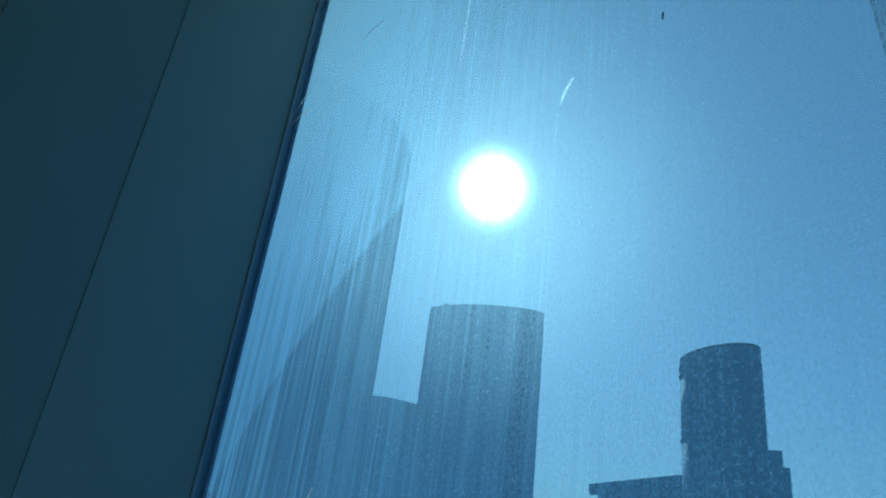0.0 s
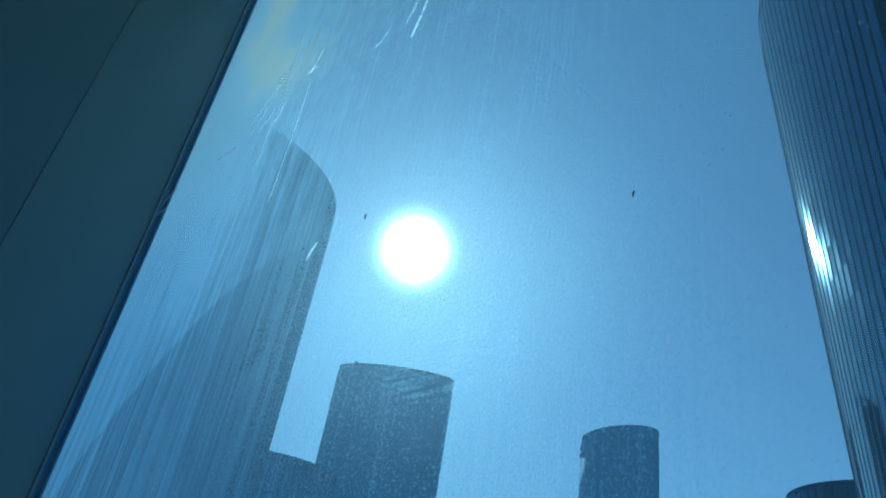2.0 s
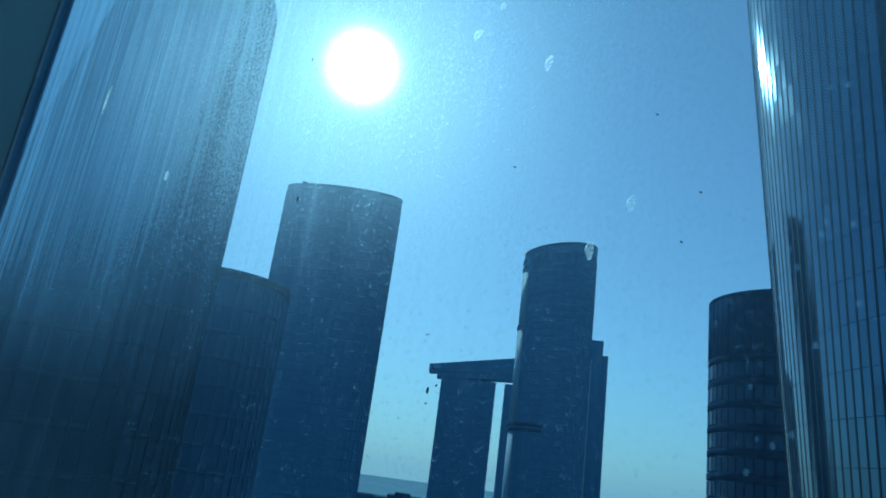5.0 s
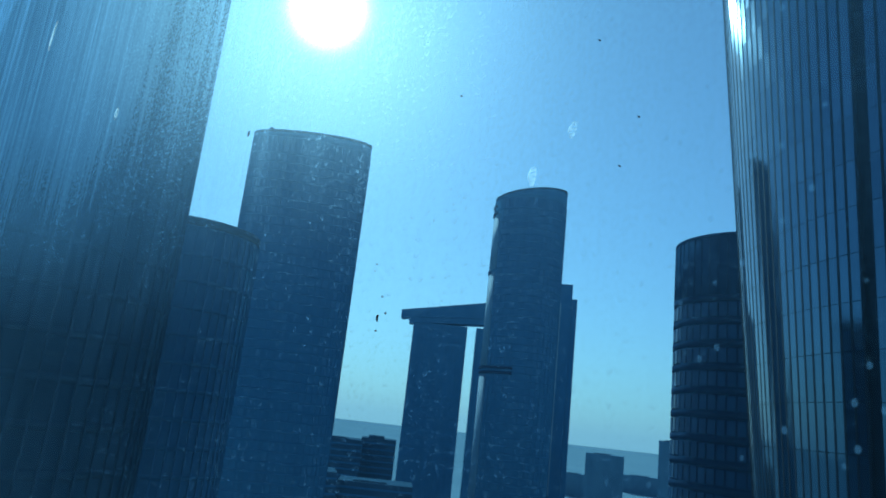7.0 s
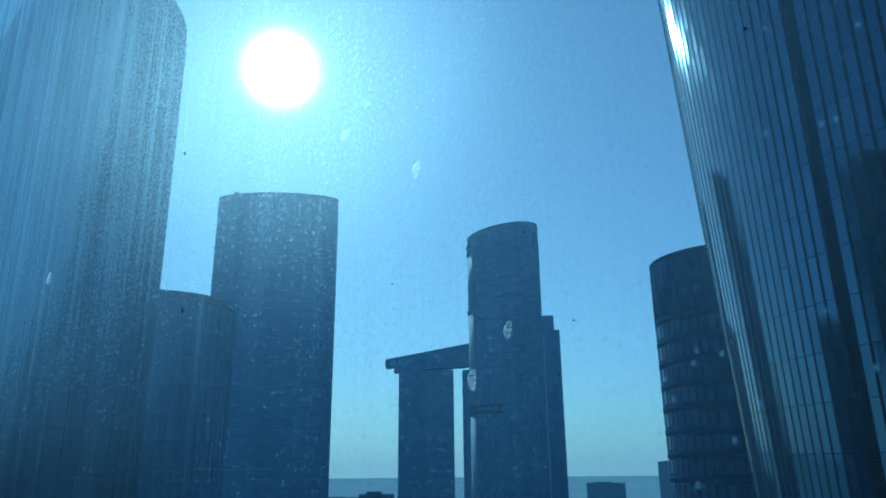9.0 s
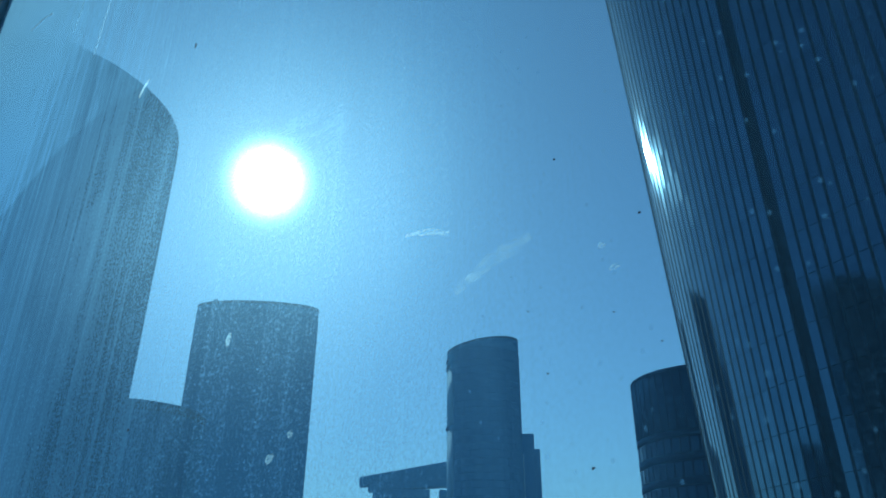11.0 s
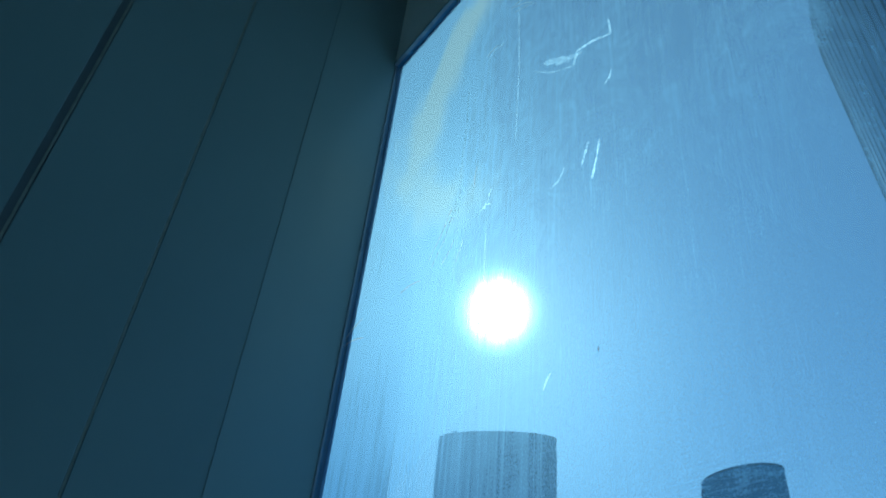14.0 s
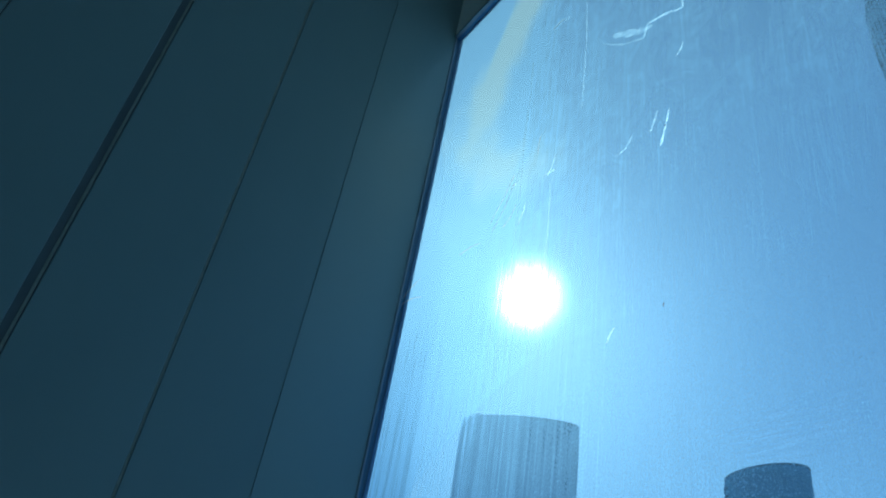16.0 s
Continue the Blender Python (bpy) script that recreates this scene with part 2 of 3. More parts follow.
def pane_material(name, dirty):
    """Blue tinted window glass; the outer face carries dust, rain streaks and dried drops that scatter the sunlight."""
    m = Mat(name)
    n, l = m.n, m.l
    clear, shine, edge = n.new("ShaderNodeBsdfTransparent"), n.new("ShaderNodeBsdfGlossy"), n.new("ShaderNodeLayerWeight")
    clear.inputs[0].default_value = (0.97, 0.98, 0.98, 1) if dirty else (0.30, 0.722, 0.975, 1)
    shine.inputs["Roughness"].default_value = 0.02
    last = clear
    if not dirty:
        last = body = n.new("ShaderNodeMixShader")
        gloss = m.math("ADD", m.math("MULTIPLY", m.math("POWER", edge.outputs["Facing"], 5.0), 0.5), 0.03)
        l.new(gloss, body.inputs[0])
        l.new(clear.outputs[0], body.inputs[1])
        l.new(shine.outputs[0], body.inputs[2])
    if dirty:
        sep = n.new("ShaderNodeSeparateXYZ")
        l.new(m.co, sep.inputs[0])
        x, z = sep.outputs["X"], sep.outputs["Z"]
        # Dust film, heavier above an arch-shaped edge.
        drop = m.math("POWER", m.math("MAXIMUM", m.math("SUBTRACT", -0.52, x), 0.0), 1.72)
        arch = m.math("SUBTRACT", 0.394, m.math("MULTIPLY", drop, 1.2))
        above = m.ramp(m.math("SUBTRACT", z, arch), -0.005, 0.006)
        left = m.ramp(x, -0.78, -0.42, 1.0, 0.0)
        cloud = m.noise(m.scaled(7, 7, 4), 1.0, 6, 0.62, 0.6)
        # The film also thickens leftwards to give the glare of a grazing view.
        film = m.math("ADD", m.ramp(cloud, 0.25, 0.75, 0.24, 0.38), m.ramp(x, -0.7, -0.3, 0.23, 0.0))
        more = m.math("MULTIPLY", m.ramp(cloud, 0.3, 0.7, 0.6, 1.3), m.math("ADD", m.math("MULTIPLY", left, m.ramp(z, 0.2, 0.55, 0.15, 0.46)), 0.03))
        film = m.math("ADD", film, m.math("MULTIPLY", above, more))
        # Rain streaks, denser towards the left jamb.
        near_jamb = m.ramp(x, -0.95, -0.2, 1.0, 0.15)
        streak = m.noise(m.scaled(80, 80, 2.2), 1.0, 5, 0.7, 0.15)
        thin = m.noise(m.scaled(300, 300, 4.5, (3, 0, 1)), 1.0, 3, 0.6, 0.2)
        lines = m.math("ADD", m.ramp(streak, 0.40, 0.72, -0.08, 0.24), m.ramp(thin, 0.54, 0.72, -0.01, 0.34))
        film = m.math("ADD", film, m.math("MULTIPLY", lines, m.math("MULTIPLY", near_jamb, m.ramp(above, 0.0, 1.0, 0.75, 1.0))))
        film = m.math("ADD", film, m.math("MULTIPLY", m.ramp(x, -0.88, -0.5, 0.16, 0.0), m.ramp(z, 0.2, 0.5, 0.35, 1.0)))
        film = m.math("ADD", film, m.math("MULTIPLY", m.ramp(above, 0.0, 1.0, 0.6, 1.0), m.math("MULTIPLY", m.ramp(x, -0.92, -0.78, 1.0, 0.0), m.ramp(thin, 0.42, 0.62, 0.04, 0.50))))
        # Fine brush marks in the upper dust.
        brush = m.noise(m.scaled(170, 170, 14, (6, 5, 4)), 1.0, 5, 0.75, 0.8)
        film = m.math("ADD", film, m.math("MULTIPLY", above, m.ramp(brush, 0.4, 0.7, -0.035, 0.07)))
        # Mottled patches and fine stray scratches in the dust high on the pane.
        mottle = m.noise(m.scaled(22, 22, 15, (9, 3, 5)), 1.0, 6, 0.68, 1.6)
        stray = m.noise(m.scaled(95, 95, 38, (2, 8, 6)), 1.0, 2, 0.5, 2.2)
        hair = m.math("MULTIPLY", m.ramp(m.math("ABSOLUTE", m.math("SUBTRACT", stray, 0.5)), 0.0, 0.008, 0.16, 0.0), m.ramp(mottle, 0.5, 0.62))
        high = m.ramp(z, 0.42, 0.62)
        film = m.math("ADD", film, m.math("MULTIPLY", high, m.math("ADD", hair, m.ramp(mottle, 0.36, 0.66, -0.06, 0.12))))
        # Dried drops: small pale crescents, each the lower rim of a drop that has run dry, in loose patches.
        flat = n.new("ShaderNodeCombineXYZ")
        l.new(m.math("MULTIPLY", x, 1.4), flat.inputs[0])
        l.new(z, flat.inputs[1])
        wobble = n.new("ShaderNodeVectorMath")
        wobble.operation = "MULTIPLY_ADD"
        ripples = n.new("ShaderNodeTexNoise")
        ripples.inputs["Scale"].default_value = 420
        l.new(flat.outputs[0], ripples.inputs["Vector"])
        l.new(ripples.outputs["Color"], wobble.inputs[0])
        wobble.inputs[1].default_value = (0.0022, 0.0022, 0)
        l.new(flat.outputs[0], wobble.inputs[2])
        grit = m.noise(m.scaled(620, 620, 420, (2, 2, 2)), 1.0, 3, 0.7)
        film = m.math("ADD", film, m.ramp(grit, 0.38, 0.72, -0.055, 0.12))
        dots = m.cells(m.scaled(1, 1, 0.8, (5, 2, 1)), 90.0)
        film = m.math("ADD", film, m.ramp(dots.outputs["Distance"], 0.03, 0.07, 0.3, 0.0))
        # Broad wiped swathes.
        swathe = m.noise(m.scaled(9, 9, 1.6, (1, 4, 2)), 1.0, 3, 0.5, 1.2)
        film = m.math("ADD", film, m.ramp(swathe, 0.58, 0.7, 0, 0.06))
        # Ripples left by a squeegee.
        rx, rz = m.math("DIVIDE", m.math("ADD", x, 0.25), 0.07), m.math("DIVIDE", m.math("SUBTRACT", z, 0.245), 0.03)
        where = m.ramp(m.math("ADD", m.math("MULTIPLY", rx, rx), m.math("MULTIPLY", rz, rz)), 0.2, 1.0, 1.0, 0.0)
        ripple = m.noise(m.scaled(25, 25, 330, (4, 4, 4)), 1.0, 3, 0.6, 0.4)
        film = m.math("ADD", film, m.math("MULTIPLY", where, m.ramp(ripple, 0.35, 0.65, -0.05, 0.12)))
        # Fading sun glare put into the film: thinner low down and on the right.
        glare_height = m.math("ADD", z, m.math("MULTIPLY", m.math("MINIMUM", m.math("ADD", x, 0.45), 0.0), 0.10))
        film = m.math("MULTIPLY", film, m.ramp(glare_height, -0.15, 0.08, 0.10, 1.0))
        film = m.math("MULTIPLY", film, m.ramp(x, -0.16, 0.0, 1.0, 0.22))
        patch = m.ramp(m.noise(m.scaled(60, 60, 40, (7, 1, 3)), 1.0, 3), 0.30, 0.55, 0.15, 1.0)
        low = m.math("MULTIPLY", m.ramp(z, 0.36, 0.10, 0.13, 0.32), m.math("MULTIPLY", m.ramp(z, -0.25, 0.0, 0.55, 1.0), m.ramp(x, -0.26, -0.04, 1.0, 0.14)))
        for count in (185.0, 300.0, 460.0):
            drops = m.cells(wobble.outputs[0], count)
            drops.voronoi_dimensions = "2D"
            size, at = n.new("ShaderNodeSeparateColor"), n.new("ShaderNodeSeparateXYZ")
            l.new(drops.outputs["Color"], size.inputs[0])
            l.new(drops.outputs["Position"], at.inputs[0])
            wobbled = n.new("ShaderNodeSeparateXYZ")
            l.new(wobble.outputs[0], wobbled.inputs[0])
            under = m.math("MULTIPLY", m.math("SUBTRACT", at.outputs[1], wobbled.outputs[1]), count)
            round_ = m.math("ABSOLUTE", m.math("SUBTRACT", drops.outputs["Distance"], m.math("MULTIPLY", size.outputs[0], 0.30)))
            crescent = m.math("MULTIPLY", m.ramp(round_, 0.02, 0.075, 1.0, 0.0), m.ramp(under, -0.06, 0.14, 0.12, 1.0))
            crescent = m.math("MULTIPLY", crescent, m.ramp(size.outputs[1], 0.45, 0.75))
            film = m.math("ADD", film, m.math("MULTIPLY", m.math("MULTIPLY", crescent, patch), low))
        spots = m.cells(m.scaled(1, 1, 0.75, (8, 3, 2)), 150.0)
        film = m.math("ADD", film, m.math("MULTIPLY", m.ramp(spots.outputs["Distance"], 0.08, 0.16, 0.2, 0.0), m.ramp(x, -0.2, -0.05)))
        film = m.math("MULTIPLY", film, m.math("ADD", 1.0, m.math("MULTIPLY", m.ramp(x, -0.9, -0.66, 1.0, 0.22), m.math("ADD", m.ramp(thin, 0.40, 0.62, -0.20, 0.12), m.ramp(streak, 0.38, 0.66, -0.10, 0.07)))))
        film = m.math("MINIMUM", m.math("MAXIMUM", film, 0.02), 0.93)
        # A crescent of sandy dirt that the wind left high up.
        bow = m.math("SUBTRACT", m.math("MULTIPLY", m.math("POWER", m.math("ABSOLUTE", m.math("SUBTRACT", z, 0.94)), 2.0), 2.6), 0.78)
        off = m.math("ADD", m.math("ABSOLUTE", m.math("SUBTRACT", x, bow)), m.ramp(cloud, 0.3, 0.7, -0.04, 0.05))
        sandy = m.math("MULTIPLY", m.ramp(off, 0.01, 0.13, 0.95, 0.0), m.math("MULTIPLY", m.ramp(z, 0.62, 0.75), m.ramp(z, 1.2, 1.26, 1.0, 0.0)))
        film = m.math("ADD", film, m.math("MULTIPLY", sandy, 0.22))
        haze, ahead, dust = n.new("ShaderNodeBsdfTranslucent"), n.new("ShaderNodeBsdfRefraction"), n.new("ShaderNodeMixShader")
        # The film's tint goes from blue to paler towards the top.
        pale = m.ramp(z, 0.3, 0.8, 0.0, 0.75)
        film_tint = m.mix(pale, (0.30, 0.56, 0.86), (0.60, 0.75, 0.85))
        l.new(m.mix(sandy, film_tint, (0.86, 0.80, 0.74)), haze.inputs[0])
        # Fine grains throw most of their light onwards, close to the sun's own direction.
        ahead.inputs["Color"].default_value = (0.72, 0.82, 0.90, 1)
        ahead.inputs["Roughness"].default_value, ahead.inputs["IOR"].default_value = 0.66, 1.9
        onward = n.new("ShaderNodeCombineXYZ")
        for i in range(3):
            onward.inputs[i].default_value = -sun_way[i]
        l.new(onward.outputs[0], ahead.inputs["Normal"])
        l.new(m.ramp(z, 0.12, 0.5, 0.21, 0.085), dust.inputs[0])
        l.new(haze.outputs[0], dust.inputs[1])
        l.new(ahead.outputs[0], dust.inputs[2])
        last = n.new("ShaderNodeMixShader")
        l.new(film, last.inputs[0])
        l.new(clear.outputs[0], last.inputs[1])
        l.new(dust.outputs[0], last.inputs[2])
    l.new(last.outputs[0], m.out.inputs[0])
    return m.m


M_PANE_OUT, M_PANE_IN = pane_material("window_glass_outer_face", True), pane_material("window_glass_inner_face", False)


# ---- helpers for meshes ----
def part(name, bm, material, parent=None, label=""):
    """Links a bmesh as one mesh object, under a thing where one is given."""
    me = bpy.data.meshes.new(name)
    bm.normal_update()
    bm.to_mesh(me)
    bm.free()
    for mat in material if isinstance(material, (list, tuple)) else (material,):
        me.materials.append(mat)
    ob = new(name, me)
    ob.parent = parent
    return tagged(ob, label)


def thing(name, label, category, kind="", group="", at=None):
    ob = new(name)
    if at is not None:
        ob.matrix_world = at
    return tagged(ob, label, category, group, kind)


def box(lo, hi, bevel=0.0, bm=None):
    bm = bm or bmesh.new()
    c = [(a + b) / 2 for a, b in zip(lo, hi)]
    s = [abs(b - a) for a, b in zip(lo, hi)]
    made = bmesh.ops.create_cube(bm, size=1.0, matrix=Matrix.Translation(c) @ Matrix.Diagonal((*s, 1)))
    if bevel:
        edges = list({e for v in made["verts"] for e in v.link_edges})
        bmesh.ops.bevel(bm, geom=edges, offset=bevel, segments=2, affect="EDGES", profile=0.6)
    return bm


def prism(ring_low, ring_high, bm=None, smooth=True):
    """A closed solid between two rings of points."""
    bm = bm or bmesh.new()
    lo, hi = [bm.verts.new(p) for p in ring_low], [bm.verts.new(p) for p in ring_high]
    k = len(lo)
    for i in range(k):
        f = bm.faces.new((lo[i], lo[(i + 1) % k], hi[(i + 1) % k], hi[i]))
        f.smooth = smooth
    bm.faces.new(hi)
    bm.faces.new(lo[::-1])
    return bm


def oval(a, b, z, tilt=0.0, n=72, start=0.0, grow=0.0):
    """A ring: half axes a across and b in depth; tilt lifts it to the right."""
    out = []
    for i in range(n):
        t = start + 2 * math.pi * i / n
        x, y = (a + grow) * math.cos(t), (b + grow) * math.sin(t)
        out.append((x, y, z + tilt * x))
    return out


def facing(az, d, z=0.0):
    """A pose d metres off at az, its local +x to the right and -y towards the viewer."""
    p = heading(az, 0, d)
    return pose(p.x, p.y, z, 0, 0, -az)


def tower(name, label, az, d, a, b, top, tilt=0.0, floor=3.8, bands=True, fins=0, base=GROUND, crown=2.2, band_from=None, glass=M_HAZED_GLASS, ledge=M_HAZED_BAND):
    """A round or oval tower: glass shaft, parapet with a sloping rim, floor bands and upright fins."""
    t = thing(name, label, "tower", at=facing(az, d))
    cut = top - crown - abs(tilt) * a
    bm = prism(oval(a, b, base), oval(a, b, cut))
    part("shaft", bm, glass, t)
    part("crown", prism(oval(a, b, cut, 0), oval(a, b, top, tilt)), glass, t)
    bm = prism(oval(a, b, top - 1.1, tilt, grow=0.12), oval(a, b, top, tilt, grow=0.12))
    part("parapet", bm, M_TOWER_TOP, t, "grey rim along the roof edge")
    if bands:
        z0 = band_from if band_from is not None else max(base, -40)
        ring = None
        for i in range(int((cut - z0) / floor)):
            if ring is None:
                bm = prism(oval(a, b, -0.35, grow=0.10, n=48), oval(a, b, 0.35, grow=0.10, n=48))
                ring = part("floor_band", bm, ledge, t)
                mesh = ring.data
            else:
                ring = new("floor_band", mesh)
                ring.parent = t
            ring.location = (0, 0, z0 + i * floor)
    mesh = None
    for i in range(fins):
        ang = math.pi + math.pi * (i + 0.5) / fins
        if mesh is None:
            fin = part("fin", box((-0.09, -0.16, max(base, -60)), (0.09, 0.16, cut)), ledge, t)
            mesh = fin.data
        else:
            fin = new("fin", mesh)
            fin.parent = t
        fin.location = ((a + 0.05) * math.cos(ang), (b + 0.05) * math.sin(ang), 0)
        fin.rotation_euler = (0, 0, math.atan2(a * math.sin(ang), b * math.cos(ang)) + math.pi / 2)
    return t


# ---- ground and far city ----
bm = bmesh.new()
bmesh.ops.create_grid(bm, x_segments=24, y_segments=24, size=4900, matrix=Matrix.Translation((-1500, 1500, GROUND)))
tagged(part("ground", bm, M_GROUND), "sand and water reaching to the horizon, haze put into the colour", "ground", kind="structure")

# ---- the room ----
X0, X1, Y0, ZF, ZC = -0.918, 2.3, -3.2, -1.45, 1.62
TOP = 1.270
SILL = -1.25
wall = thing("wall_left", "dark blue-grey laminate wall panels with vertical joints", "wall", "structure")
part("backing", box((X0 - 0.14, Y0, ZF), (X0 - 0.0115, 0.285, ZC)), M_JOINT, wall)
part("edge_panel", box((X0 - 0.0079, 0.131, ZF), (X0 - 0.0067, 0.2838, ZC), 0.0004), M_EDGE, wall, "slightly paler cover panel beside the window")
for y0, y1 in ((-0.0295, 0.284), (-0.212, -0.0335), (-0.42, -0.228), (-0.64, -0.422), (-0.84, -0.66), (-3.2, -0.844)):
    part("wall_panel", box((X0 - 0.0115, y0, ZF), (X0 - 0.008, y1, ZC), 0.0012), M_PANEL, wall)
part("sealant", box((X0 - 0.0115, -0.0333, ZF), (X0 - 0.0092, -0.0297, ZC), 0.0005), M_GASKET, wall, "soft grey sealant in the joint")
for y in (-0.2155, -0.646):
    part("gasket", box((X0 - 0.0115, y - 0.002, ZF), (X0 - 0.0095, y + 0.002, ZC), 0.0006), M_GASKET, wall, "worn rubber gasket in the joint")
# Unseen room surfaces; their tones set how much light bounces onto the panels.
tagged(part("wall_back", box((X0 - 0.14, Y0 - 0.12, ZF), (X1 + 0.12, Y0, ZC)), M_SIDE), "unseen plain grey back wall of the room", "wall", kind="structure")
tagged(part("wall_right", box((X1, Y0, ZF), (X1 + 0.12, 0.285, ZC)), M_SIDE), "unseen plain grey side wall of the room", "wall", kind="structure")
tagged(part("floor", box((X0 - 0.14, Y0 - 0.12, ZF - 0.2), (X1 + 0.12, 0.285, ZF)), M_FLOOR), "unseen floor, kept pale to bounce light into the room", "floor", kind="structure")
tagged(part("ceiling", box((X0 - 0.14, Y0 - 0.12, ZC), (X1 + 0.12, 0.285, ZC + 0.2)), M_CEIL), "plain pale painted ceiling", "ceiling", kind="structure")
# Header colour is lifted far above the wall panels' to stand for glare.
tagged(part("header_wall", box((X0 - 0.0075, 0.279, TOP + 0.007), (X1, 0.285, ZC)), M_LIT_HEADER), "panel above the window, coloured paler than the wall for glare", "wall", kind="structure")
tagged(part("sill_wall", box((X0 - 0.0075, 0.262, ZF), (X1, 0.285, SILL - 0.016)), M_PANEL), "low blue-grey panel under the window", "wall", kind="structure")

window = thing("window_1", "large tinted window pane, dusty and streaked outside, in a thin dark blue frame", "window", "structure")
frame_bars = {
    "jamb": [((X0 - 0.010, 0.2805, SILL - 0.016), (X0 - 0.004, 0.302, TOP + 0.007)), ((X1 - 0.016, 0.268, SILL - 0.016), (X1, 0.302, TOP + 0.016))],
    "head": [((X0 - 0.004, 0.2765, TOP), (X1 - 0.016, 0.302, TOP + 0.007))],
    "window_sill": [((X0 - 0.004, 0.268, SILL - 0.016), (X1 - 0.016, 0.302, SILL))],
}
for name, bars in frame_bars.items():
    for lo, hi in bars:
        part(name, box(lo, hi, 0.002), M_FRAME, window)
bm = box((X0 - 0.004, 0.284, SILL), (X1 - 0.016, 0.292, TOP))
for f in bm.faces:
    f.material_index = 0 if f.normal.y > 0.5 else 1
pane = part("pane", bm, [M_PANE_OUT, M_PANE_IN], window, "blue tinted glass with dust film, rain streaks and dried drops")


def blot(name, material, x, z, length, width, turn=0.0, taper=0.5, wave=0.0, seed=0):
    """A dried mark on the inner face of the pane: a low, uneven, tapering patch."""
    rnd = random.Random(seed)
    bm = bmesh.new()
    k = 9
    up, lo = [], []
    for i in range(k):
        s = i / (k - 1)
        w = width / 2 * (math.sin(math.pi * min(max(s, 0.06), 0.94)) ** taper) * (rnd.uniform(0.94, 1.05) if name == "drop" else rnd.uniform(0.7, 1.2))
        off = wave * math.sin(s * 3.0) + rnd.uniform(-0.1, 0.1) * width * (name != "drop")
        up.append(((s - 0.5) * length, off + w))
        lo.append(((s - 0.5) * length, off - w))
    ring = lo + up[::-1]
    c, s_ = math.cos(radians(turn)), math.sin(radians(turn))
    pts = [(c * u - s_ * v, c * v + s_ * u) for u, v in ring]
    bm = prism([(x + u, 0.2836, z + v) for u, v in pts][::-1], [(x + 0.85 * u, 0.2828, z + 0.85 * v) for u, v in pts][::-1])
    bm.faces.ensure_lookup_table()
    bm.faces.remove(bm.faces[-1])  # the side that sticks to the glass
    bmesh.ops.triangulate(bm, faces=[f for f in bm.faces if len(f.verts) > 4])
    return part(name, bm, material, window)


# Smears, scratches and specks where they stick to the pane: material, x, z, length, width, turn.
MARKS = [
    ("smear", -0.1275, 0.1462, 0.026, 0.0032, -15), ("smear", -0.089, 0.123, 0.034, 0.0075, 20), ("smear", -0.106, 0.116, 0.012, 0.004, 30),
    
    ("scratch", -0.494, 1.020, 0.062, 0.0022, -37), ("scratch", -0.486, 1.006, 0.060, 0.0018, -33), ("scratch", -0.498, 1.034, 0.05, 0.0015, -20),
    
    ("scratch", -0.565, 0.980, 0.028, 0.003, 5), ("scratch", -0.605, 0.612, 0.022, 0.0022, 60), ("scratch", -0.633, 0.684, 0.014, 0.002, 14),
    ("scratch", -0.581, 0.732, 0.036, 0.002, 85), ("scratch", -0.430, 0.374, 0.018, 0.002, 54), ("scratch", -0.726, 0.616, 0.055, 0.0022, -4),
    ("scratch", -0.891, 0.612, 0.06, 0.0025, 20), ("scratch", -0.886, 0.587, 0.07, 0.002, -8), 
    
    ("drop", -0.154, -0.056, 0.0072, 0.0034, 86), ("drop", -0.139, -0.041, 0.006, 0.003, 75), ("drop", -0.220, 0.055, 0.006, 0.004, 40),
    ("drop", -0.179, 0.027, 0.007, 0.0035, 70), ("drop", -0.265, 0.123, 0.008, 0.0035, 80), ("drop", -0.207, 0.065, 0.004, 0.003, 80),
    ("drop", -0.039, 0.106, 0.004, 0.002, 10), ("drop", -0.043, 0.116, 0.003, 0.002, 10), ("scratch", -0.667, 0.145, 0.028, 0.003, 80),
    ("drop", -0.503, 0.038, 0.009, 0.004, 80),
    ("speck", -0.124, 0.309, 0.006, 0.0014, 80), ("speck", -0.362, 0.384, 0.008, 0.0014, 82), ("speck", -0.222, -0.1065, 0.0045, 0.0012, 88), ("speck", -0.2262, -0.0842, 0.0012, 0.0006, 20), ("speck", -0.227, -0.087, 0.0008, 0.0006, 0), ("speck", -0.2207, -0.0978, 0.001, 0.0007, 40), ("speck", -0.2178, -0.1045, 0.0014, 0.0007, 70), ("speck", -0.222, -0.1115, 0.0012, 0.0007, 60),
    ("speck", -0.054, 0.036, 0.0022, 0.0011, 30), ("speck", -0.060, 0.161, 0.0014, 0.0006, 10), ("speck", -0.041, 0.089, 0.001, 0.0007, 0),
    ("speck", -0.076, 0.097, 0.001, 0.0007, 0), ("speck", -0.069, 0.071, 0.001, 0.0008, 0), ("speck", -0.025, 0.075, 0.001, 0.0008, 0),
    ("speck", -0.131, -0.009, 0.001, 0.0008, 0), ("speck", -0.191, -0.017, 0.0012, 0.0009, 0), ("speck", -0.121, -0.057, 0.0012, 0.0009, 0),
    ("speck", -0.115, -0.041, 0.001, 0.0008, 0), ("speck", -0.350, 0.084, 0.003, 0.0007, 80), ("speck", -0.336, -0.007, 0.005, 0.0009, 80),
    ("speck", -0.027, 0.125, 0.0018, 0.0009, 15), ("speck", -0.356, 0.610, 0.004, 0.0012, 60),
]
